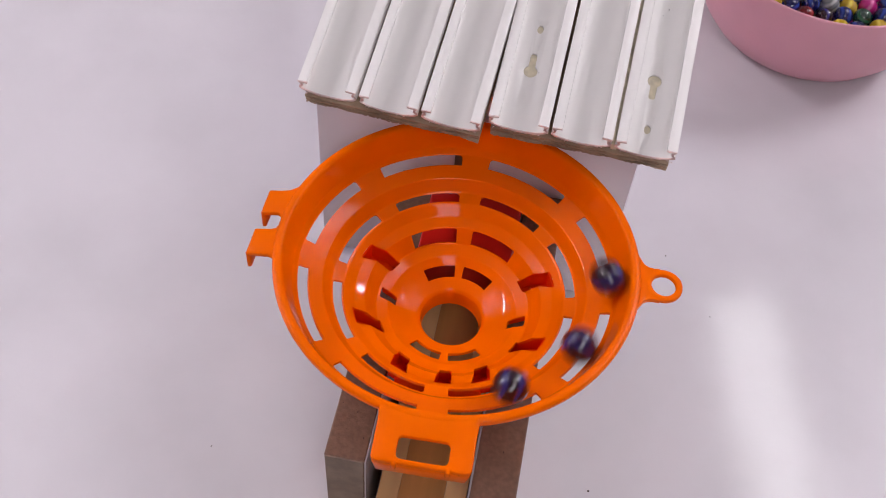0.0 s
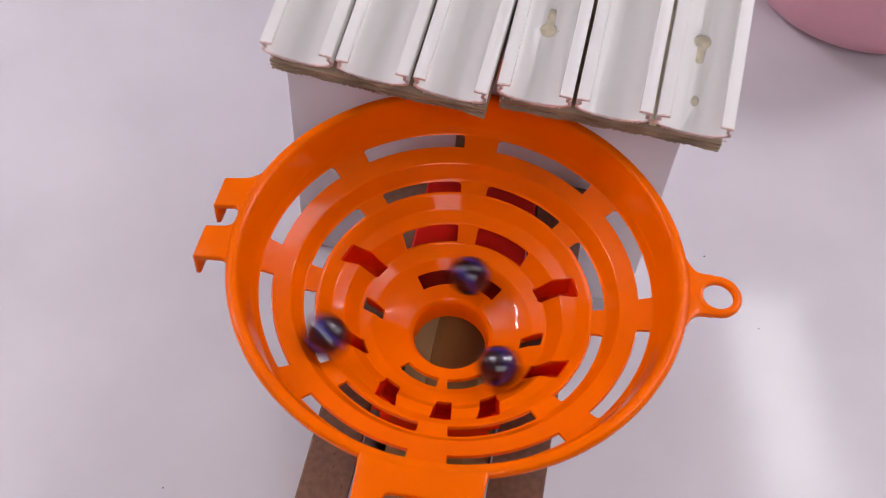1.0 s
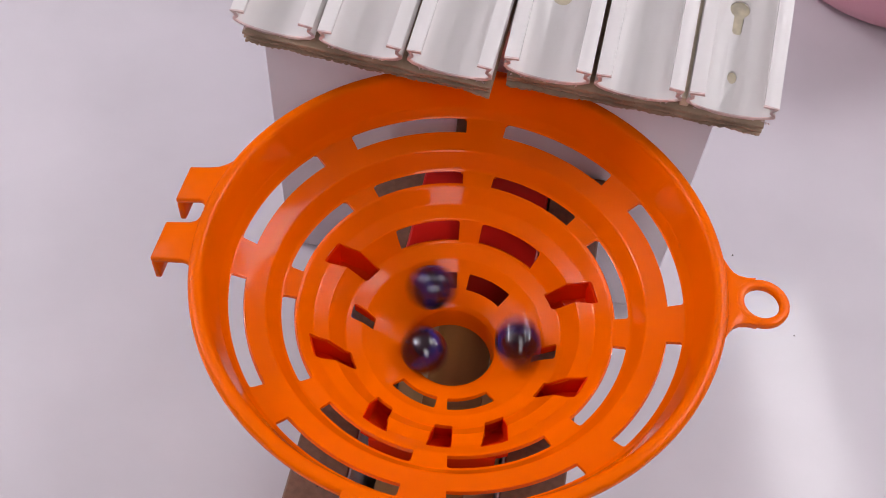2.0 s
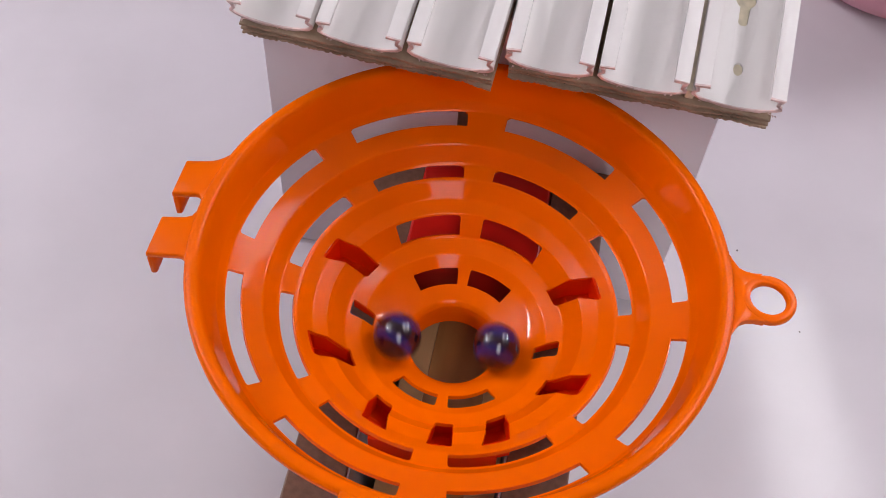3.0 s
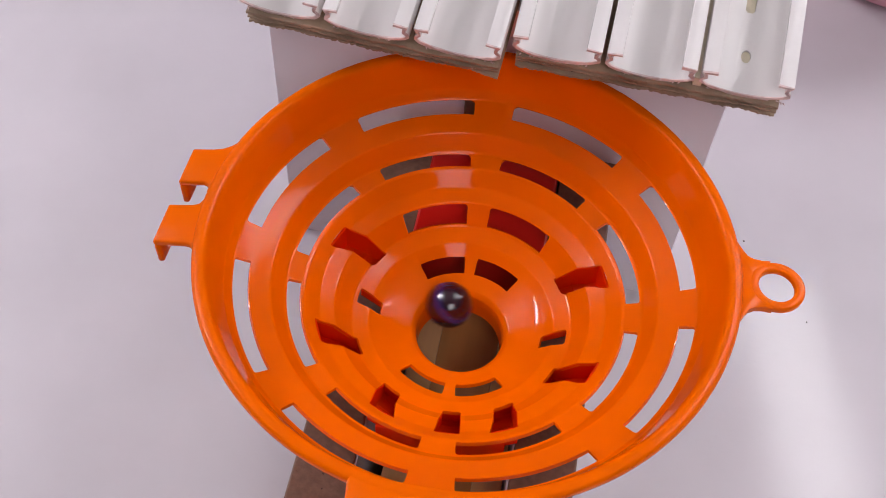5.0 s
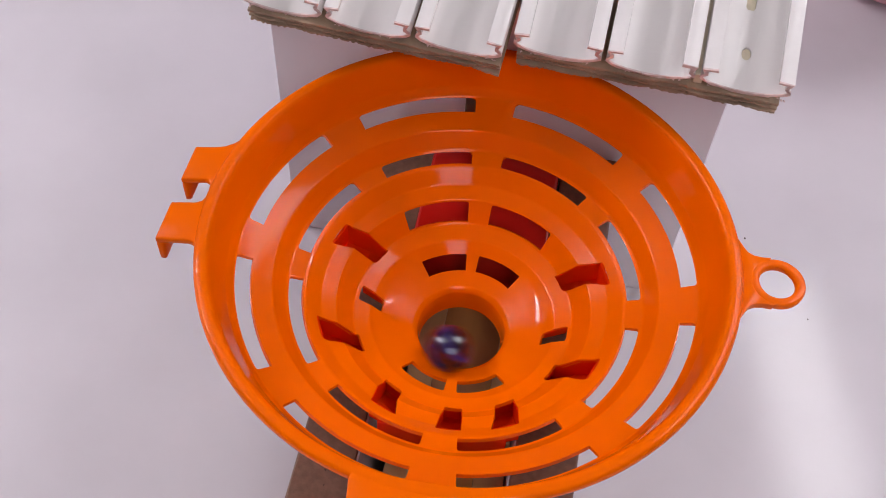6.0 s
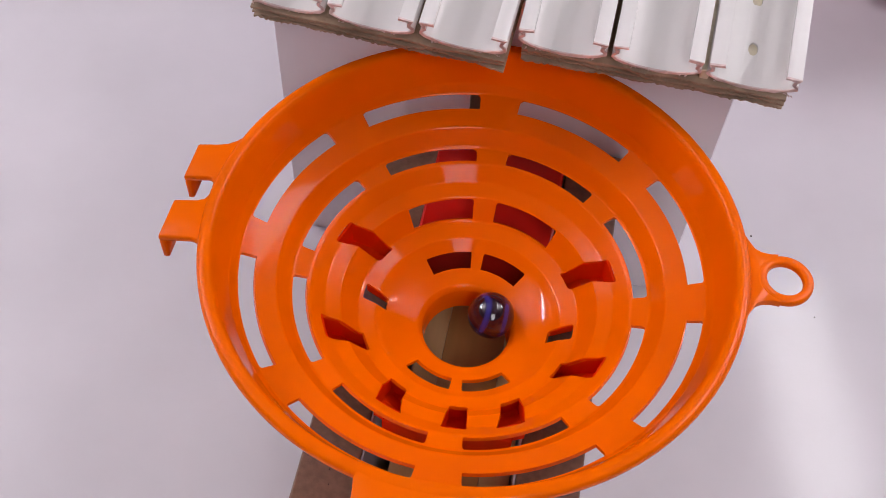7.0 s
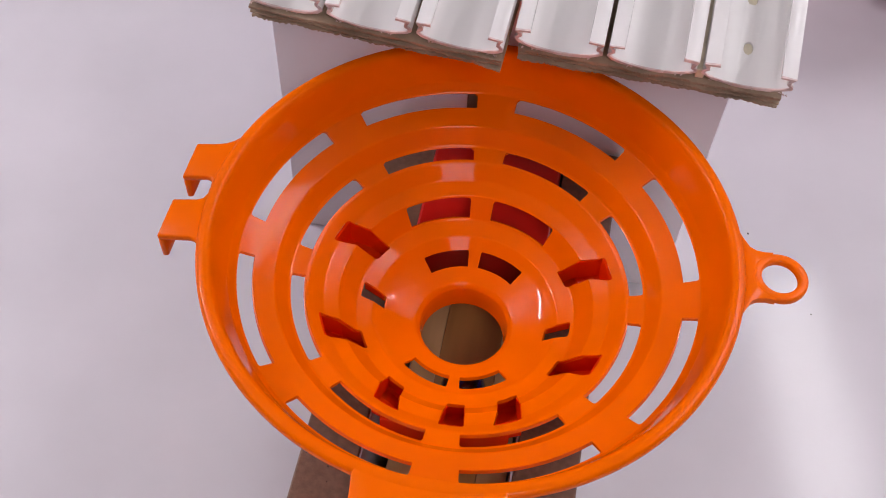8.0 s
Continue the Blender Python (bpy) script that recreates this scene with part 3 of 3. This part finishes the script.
RIGHT_RAMP = Matrix.Translation(at(0.196, 0.871, FLOOR_Z)) @ pose(0, 0, 0, 0, 0, -14.4) @ pose(0, 0, 0, SLOPE)
WHITE_CH = "white plastic cable channel with inward rails and a sawn end"
HOLED_CH = "white plastic cable channel with keyhole screw holes in its floor"
cardboard_sheet(LEFT_RAMP, 3 * PITCH - 0.036, LENGTH, 3, "torn brown corrugated cardboard sheet under white channels")
right_sheet = cardboard_sheet(RIGHT_RAMP, 3 * PITCH_RIGHT - 0.04, LENGTH, 8, "torn brown corrugated cardboard sheet under white channels")
# pale strip that fills the gap between the second and third channels
boxed("gap_strip", ((2 * PITCH_RIGHT - 0.012) * U, 0.012 * U, 0.0), ((2 * PITCH_RIGHT + 0.028) * U, LENGTH * 0.98 * U, 0.07 * U), HOLE_FLOOR, right_sheet, "pale beige strip filling the gap between two channels", bevel=0.0004)
for k in range(3):
    cable_channel(LEFT_RAMP, PITCH * (k + 0.5) - 0.02, (0.016, 0.010, 0.012)[k], LENGTH, [], WHITE_CH)
for k, holes in enumerate(([("key", -0.008, 0.443, False), ("oval", -0.008, 0.775, False)], [], [("oval", -0.008, 0.185, False), ("key", -0.02, 0.55, True)])):
    cable_channel(RIGHT_RAMP, PITCH_RIGHT * (k + 0.5), (0.004, 0.008, 0.012)[k], LENGTH, holes, HOLED_CH if holes else WHITE_CH)

# ---- pink bowl with marbles ----
BOWL = at(3.73, 4.27, -TABLE)
BOWL_PROFILE = [(0.0, 0.0), (0.74, 0.0), (0.86, 0.02), (1.02, 0.11), (1.14, 0.27), (1.22, 0.50), (1.27, 0.78), (1.30, 1.06), (1.304, 1.078),
                (1.29, 1.088), (1.275, 1.075), (1.245, 0.80), (1.19, 0.52), (1.11, 0.31), (0.99, 0.15), (0.84, 0.055), (0.0, 0.05)]


def lathe(bm, profile, steps=96):
    rings = []
    for r, z in profile:
        if r == 0:
            rings.append([bm.verts.new((0, 0, z * U))])
        else:
            rings.append([bm.verts.new((r * U * math.cos(2 * math.pi * k / steps), r * U * math.sin(2 * math.pi * k / steps), z * U)) for k in range(steps)])
    for r0, r1 in zip(rings, rings[1:]):
        for k in range(steps):
            j = (k + 1) % steps
            if len(r0) == 1:
                bm.faces.new((r0[0], r1[j], r1[k]))
            elif len(r1) == 1:
                bm.faces.new((r0[k], r0[j], r1[0]))
            else:
                bm.faces.new((r0[k], r0[j], r1[j], r1[k]))
    return bm


bowl = tagged(part("bowl", lathe(bmesh.new(), [(r * 0.93, z * 0.97) for r, z in BOWL_PROFILE]), PINK, smooth=True), "pink plastic bowl filled with glass marbles", "bowl")
bowl.location = BOWL

MARBLE_R = 0.1105 * U
COLOURS = {
    "violet": ((0.024, 0.006, 0.014), (0.04, 0.03, 0.22)), "yellow": ((0.55, 0.36, 0.01), (0.85, 0.65, 0.05)),
    "navy": ((0.010, 0.012, 0.10), (0.03, 0.06, 0.35)), "pink": ((0.55, 0.02, 0.22), (0.8, 0.10, 0.4)),
    "dark green": ((0.012, 0.05, 0.03), (0.04, 0.16, 0.07)), "clear grey": ((0.20, 0.21, 0.22), (0.5, 0.5, 0.5)),
    "dark red": ((0.16, 0.004, 0.008), (0.4, 0.02, 0.02)), "black": ((0.008, 0.008, 0.012), (0.05, 0.05, 0.07)),
}
MARBLE_MESH = {}
for colour, (dark, bright) in COLOURS.items():
    bm = bmesh.new()
    bmesh.ops.create_uvsphere(bm, u_segments=32, v_segments=20, radius=MARBLE_R)
    me = bpy.data.meshes.new("marble")
    bm.to_mesh(me)
    bm.free()
    for poly in me.polygons:
        poly.use_smooth = True
    me.materials.append(marble_glass(colour.replace(" ", "_") + "_glass", dark, bright, 0.35 if colour == "violet" else 0.6))
    MARBLE_MESH[colour] = me

rng = random.Random(5)
mix = ["navy", "navy", "dark green", "yellow", "pink", "navy", "dark red", "yellow", "violet", "clear grey", "pink"]
for layer in (0, 1):
    for i in range(-8, 9):
        for j in range(-8, 9):
            x, y = 0.178 * (i + 0.5 * (j % 2)) + 0.09 * layer + rng.uniform(-0.008, 0.008), 0.154 * j + 0.052 * layer + rng.uniform(-0.008, 0.008)
            if math.hypot(x, y) > 1.05:
                continue
            colour = rng.choice(mix)
            ob = new("glass_marble", MARBLE_MESH[colour])
            ob.matrix_world = Matrix.Translation(BOWL + Vector((x, y, 0.71 + 0.13 * layer + rng.uniform(-0.015, 0.03))) * U) @ pose(0, 0, 0, rng.uniform(0, 360), rng.uniform(0, 360), 0) @ Matrix.Scale(0.76, 4)
            tagged(ob, "%s glass marble lying in the pink bowl" % colour, "marble", "marbles in the bowl")

# ---- crumbs on the table ----
for x, y, s in ((1.05, -0.75, 1.0), (1.92, 1.35, 0.8), (1.35, -1.4, 0.9), (-1.7, -0.4, 0.6), (2.2, 0.75, 0.6)):
    bm = bmesh.new()
    bmesh.ops.create_icosphere(bm, subdivisions=2, radius=0.0006 * s)
    for v in bm.verts:
        v.co *= 1 + 0.5 * noise.noise(v.co * 3000)
        v.co.z *= 0.6
    ob = tagged(part("crumb", bm, CRUMB), "tiny dark crumb on the white table", "crumb", "crumbs on the table")
    ob.location = at(x, y, -TABLE) + Vector((0, 0, 0.0003 * s))

CHIP = material("hardboard_chip", (0.05, 0.025, 0.018), 0.8, spread=0.2, scale=300)
chips = random.Random(21)
bm = bmesh.new()
for _ in range(46):
    side = chips.choice((-1, 1))
    cx, cy, cr = side * chips.uniform(0.36, 0.59), chips.uniform(-1.1, 0.9), chips.uniform(0.0012, 0.0045)
    pts = [(cx + cr * chips.uniform(0.5, 1.2) * math.cos(a), cy + cr * chips.uniform(0.6, 2.4) * math.sin(a)) for a in [k * math.pi / 4 for k in range(8)]]
    prism(bm, [(x * U, y * U) for x, y in pts], TOP - 0.0002, TOP + 0.00006)
ob = tagged(part("rail_chips", bm, CHIP), "tiny dark chips and specks on brown hardboard rails", "chips", kind="stuff")
ob.matrix_world = TRACK
specks = random.Random(4)
bm = bmesh.new()
for _ in range(9):
    bmesh.ops.create_icosphere(bm, subdivisions=1, radius=0.00022 * specks.uniform(0.6, 1.3),
                               matrix=Matrix.Translation((specks.uniform(0.02, 1.22) * U, specks.uniform(0.02, 1.4) * U, 0.0172 * U)))
ob = tagged(part("dust_specks", bm, CRUMB), "scattered dust specks on white plastic channels", "dust", kind="stuff")
ob.matrix_world = RIGHT_RAMP

# ---- rolling marbles ----
PATH_A = [
    (0.0, 0.297, -0.821, 0.066), (0.1, 0.478, -0.521, -0.058), (0.2, 0.573, -0.260, -0.092), (0.3, 0.526, 0.097, -0.160),
    (0.4, 0.283, 0.342, -0.258), (0.5, -0.054, 0.328, -0.326), (0.6, -0.276, 0.046, -0.358), (0.7, -0.177, -0.215, -0.360),
    (0.8, 0.117, -0.235, -0.366), (0.9, 0.270, 0.048, -0.362), (1.0, 0.101, 0.282, -0.350), (1.1, -0.163, 0.254, -0.348),
    (1.2, -0.291, -0.000, -0.352), (1.3, -0.186, -0.191, -0.364), (1.4, -0.010, -0.238, -0.378), (1.5, 0.178, -0.181, -0.370),
    (1.6, 0.251, 0.001, -0.370), (1.7, 0.169, 0.187, -0.370), (1.8, -0.037, 0.214, -0.392), (1.9, -0.161, 0.086, -0.418),
    (2.0, -0.134, -0.060, -0.448), (2.1, -0.028, -0.112, -0.488), (2.2, 0.020, 0.030, -0.620), (2.3, 0.000, 0.000, -0.780),
    (2.4, -0.030, -0.150, -0.780), (2.6, -0.130, -0.600, -0.780), (2.8, -0.300, -1.300, -0.780), (3.0, -0.550, -2.400, -0.780),
    (8.0, -0.550, -2.410, -0.780),
]
PATH_B = [
    (0.0, 0.727, -0.550, 0.082), (0.1, 0.852, -0.209, 0.068), (0.2, 0.826, 0.084, 0.048), (0.3, 0.681, 0.297, -0.020),
    (0.4, 0.441, 0.497, -0.068), (0.5, 0.127, 0.557, -0.142), (0.6, -0.231, 0.431, -0.192), (0.7, -0.392, 0.173, -0.274),
    (0.8, -0.314, -0.160, -0.310), (0.9, -0.035, -0.308, -0.344), (1.0, 0.225, -0.323, -0.286), (1.1, 0.376, -0.124, -0.286),
    (1.2, 0.339, 0.116, -0.306), (1.3, 0.055, 0.273, -0.360), (1.4, -0.225, 0.231, -0.336), (1.5, -0.237, -0.053, -0.376),
    (1.6, -0.069, -0.254, -0.366), (1.7, 0.150, -0.250, -0.352), (1.8, 0.281, -0.011, -0.357), (1.9, 0.157, 0.222, -0.361),
    (2.0, -0.096, 0.243, -0.365), (2.1, -0.247, 0.051, -0.369), (2.2, -0.170, -0.172, -0.375), (2.3, 0.049, -0.226, -0.383),
    (2.4, 0.207, -0.079, -0.389), (2.5, 0.171, 0.124, -0.397), (2.6, -0.010, 0.201, -0.403), (2.7, -0.166, 0.097, -0.411),
    (2.8, -0.162, -0.081, -0.420), (2.9, 0.030, -0.181, -0.418), (3.0, 0.195, -0.083, -0.398), (3.1, 0.193, 0.098, -0.394),
    (3.2, 0.045, 0.201, -0.404), (3.3, -0.159, 0.122, -0.404), (3.4, -0.176, -0.039, -0.420), (3.5, -0.069, -0.128, -0.450),
    (3.6, 0.128, -0.105, -0.430), (3.7, 0.153, 0.070, -0.428), (3.8, 0.017, 0.190, -0.414), (3.9, -0.134, 0.142, -0.410),
    (4.0, -0.168, -0.021, -0.428), (4.1, -0.007, -0.125, -0.472), (4.2, 0.134, -0.023, -0.462), (4.3, 0.095, 0.083, -0.474),
    (4.4, -0.068, 0.020, -0.614), (4.5, -0.050, -0.240, -0.780), (4.6, -0.100, -0.400, -0.780), (4.8, -0.170, -0.750, -0.780),
    (5.0, -0.330, -1.450, -0.780), (5.2, -0.450, -2.100, -0.780), (8.0, -0.450, -2.110, -0.780),
]
PATH_C = [
    (0.0, 0.938, -0.098, 0.154), (0.1, 0.839, 0.347, 0.080), (0.2, 0.597, 0.705, 0.098), (0.3, 0.273, 0.873, 0.082),
    (0.4, -0.064, 0.918, 0.086), (0.5, -0.381, 0.827, 0.082), (0.6, -0.633, 0.641, 0.078), (0.7, -0.808, 0.399, 0.078),
    (0.8, -0.880, 0.171, 0.076), (0.9, -0.840, -0.061, 0.054), (1.0, -0.653, -0.279, -0.056), (1.1, -0.360, -0.399, -0.158),
    (1.2, 0.068, -0.270, -0.360), (1.3, 0.294, 0.075, -0.348), (1.4, 0.101, 0.321, -0.324), (1.5, -0.169, 0.353, -0.286),
    (1.6, -0.314, 0.250, -0.284), (1.7, -0.318, 0.081, -0.332), (1.8, -0.223, -0.231, -0.335), (1.9, 0.089, -0.302, -0.342),
    (2.0, 0.300, -0.071, -0.345), (2.1, 0.206, 0.221, -0.347), (2.2, -0.088, 0.282, -0.350), (2.3, -0.282, 0.061, -0.353),
    (2.4, -0.189, -0.210, -0.357), (2.5, 0.087, -0.262, -0.360), (2.6, 0.264, -0.052, -0.362), (2.7, 0.172, 0.199, -0.365),
    (2.8, -0.085, 0.242, -0.368), (2.9, -0.224, 0.133, -0.366), (3.0, -0.262, -0.049, -0.364), (3.1, -0.137, -0.170, -0.392),
    (3.2, 0.050, -0.190, -0.408), (3.3, 0.210, -0.052, -0.394), (3.4, 0.171, 0.155, -0.384), (3.5, 0.021, 0.259, -0.368),
    (3.6, -0.140, 0.237, -0.360), (3.7, -0.217, 0.120, -0.374), (3.8, -0.187, -0.028, -0.414), (3.9, -0.011, -0.125, -0.472),
    (4.0, 0.191, -0.031, -0.410), (4.1, 0.214, 0.110, -0.378), (4.2, 0.100, 0.213, -0.382), (4.3, -0.097, 0.245, -0.366),
    (4.4, -0.232, 0.169, -0.356), (4.5, -0.262, 0.018, -0.366), (4.6, -0.174, -0.111, -0.402), (4.7, -0.000, -0.125, -0.472),
    (4.8, 0.127, 0.030, -0.466), (4.9, 0.060, 0.115, -0.466), (5.0, -0.048, 0.121, -0.466), (5.1, -0.123, 0.043, -0.466),
    (5.2, -0.113, -0.065, -0.466), (5.3, -0.025, -0.128, -0.466), (5.4, 0.081, -0.103, -0.465), (5.5, 0.142, -0.007, -0.453),
    (5.6, 0.106, 0.112, -0.441), (5.7, -0.016, 0.165, -0.430), (5.8, -0.145, 0.102, -0.424), (5.9, -0.202, -0.057, -0.400),
    (6.0, -0.062, -0.154, -0.429), (6.1, 0.108, -0.062, -0.472), (6.2, 0.105, 0.119, -0.438), (6.3, -0.074, 0.173, -0.414),
    (6.4, -0.170, 0.099, -0.408), (6.5, -0.150, -0.032, -0.442), (6.6, 0.043, -0.117, -0.472), (6.7, 0.018, 0.115, -0.486),
    (6.8, -0.135, 0.047, -0.454), (6.9, -0.017, -0.124, -0.472), (7.0, 0.117, 0.043, -0.472), (7.1, 0.030, 0.020, -0.620),
    (7.2, 0.050, 0.220, -0.790), (7.3, 0.035, 0.120, -0.780), (7.4, 0.040, 0.085, -0.780), (7.5, 0.043, 0.072, -0.780),
    (7.6, 0.043, 0.072, -0.780), (7.7, 0.041, 0.060, -0.780), (7.8, 0.027, -0.002, -0.780), (7.9, 0.012, -0.107, -0.780),
    (8.0, 0.004, -0.200, -0.780),
]


def rolling(path):
    ob = tagged(new("rolling_marble", MARBLE_MESH["violet"]), "dark violet glass marble with blue ribbons, rolling in the funnel", "marble", "rolling marbles")
    return ob, path


ROLLING = [rolling(p) for p in (PATH_A, PATH_B, PATH_C)]


def motions():
    for n, (ob, path) in enumerate(ROLLING):
        rows, turn, last = [], Matrix.Rotation(n * 1.7, 4, "X") @ Matrix.Rotation(n, 4, "Y"), None
        for t, x, y, z in path:
            here = at(x, y, z)
            if last is not None:
                step = Vector((here.x - last.x, here.y - last.y, 0))
                if step.length > 1e-5:
                    axis = Vector((0, 0, 1)).cross(step.normalized())
                    turn = Matrix.Rotation(min(step.length / MARBLE_R, radians(70)), 4, axis) @ turn
            rows.append((t, Matrix.Translation(here) @ turn))
            last = here
        walk(ob, rows)


motions()
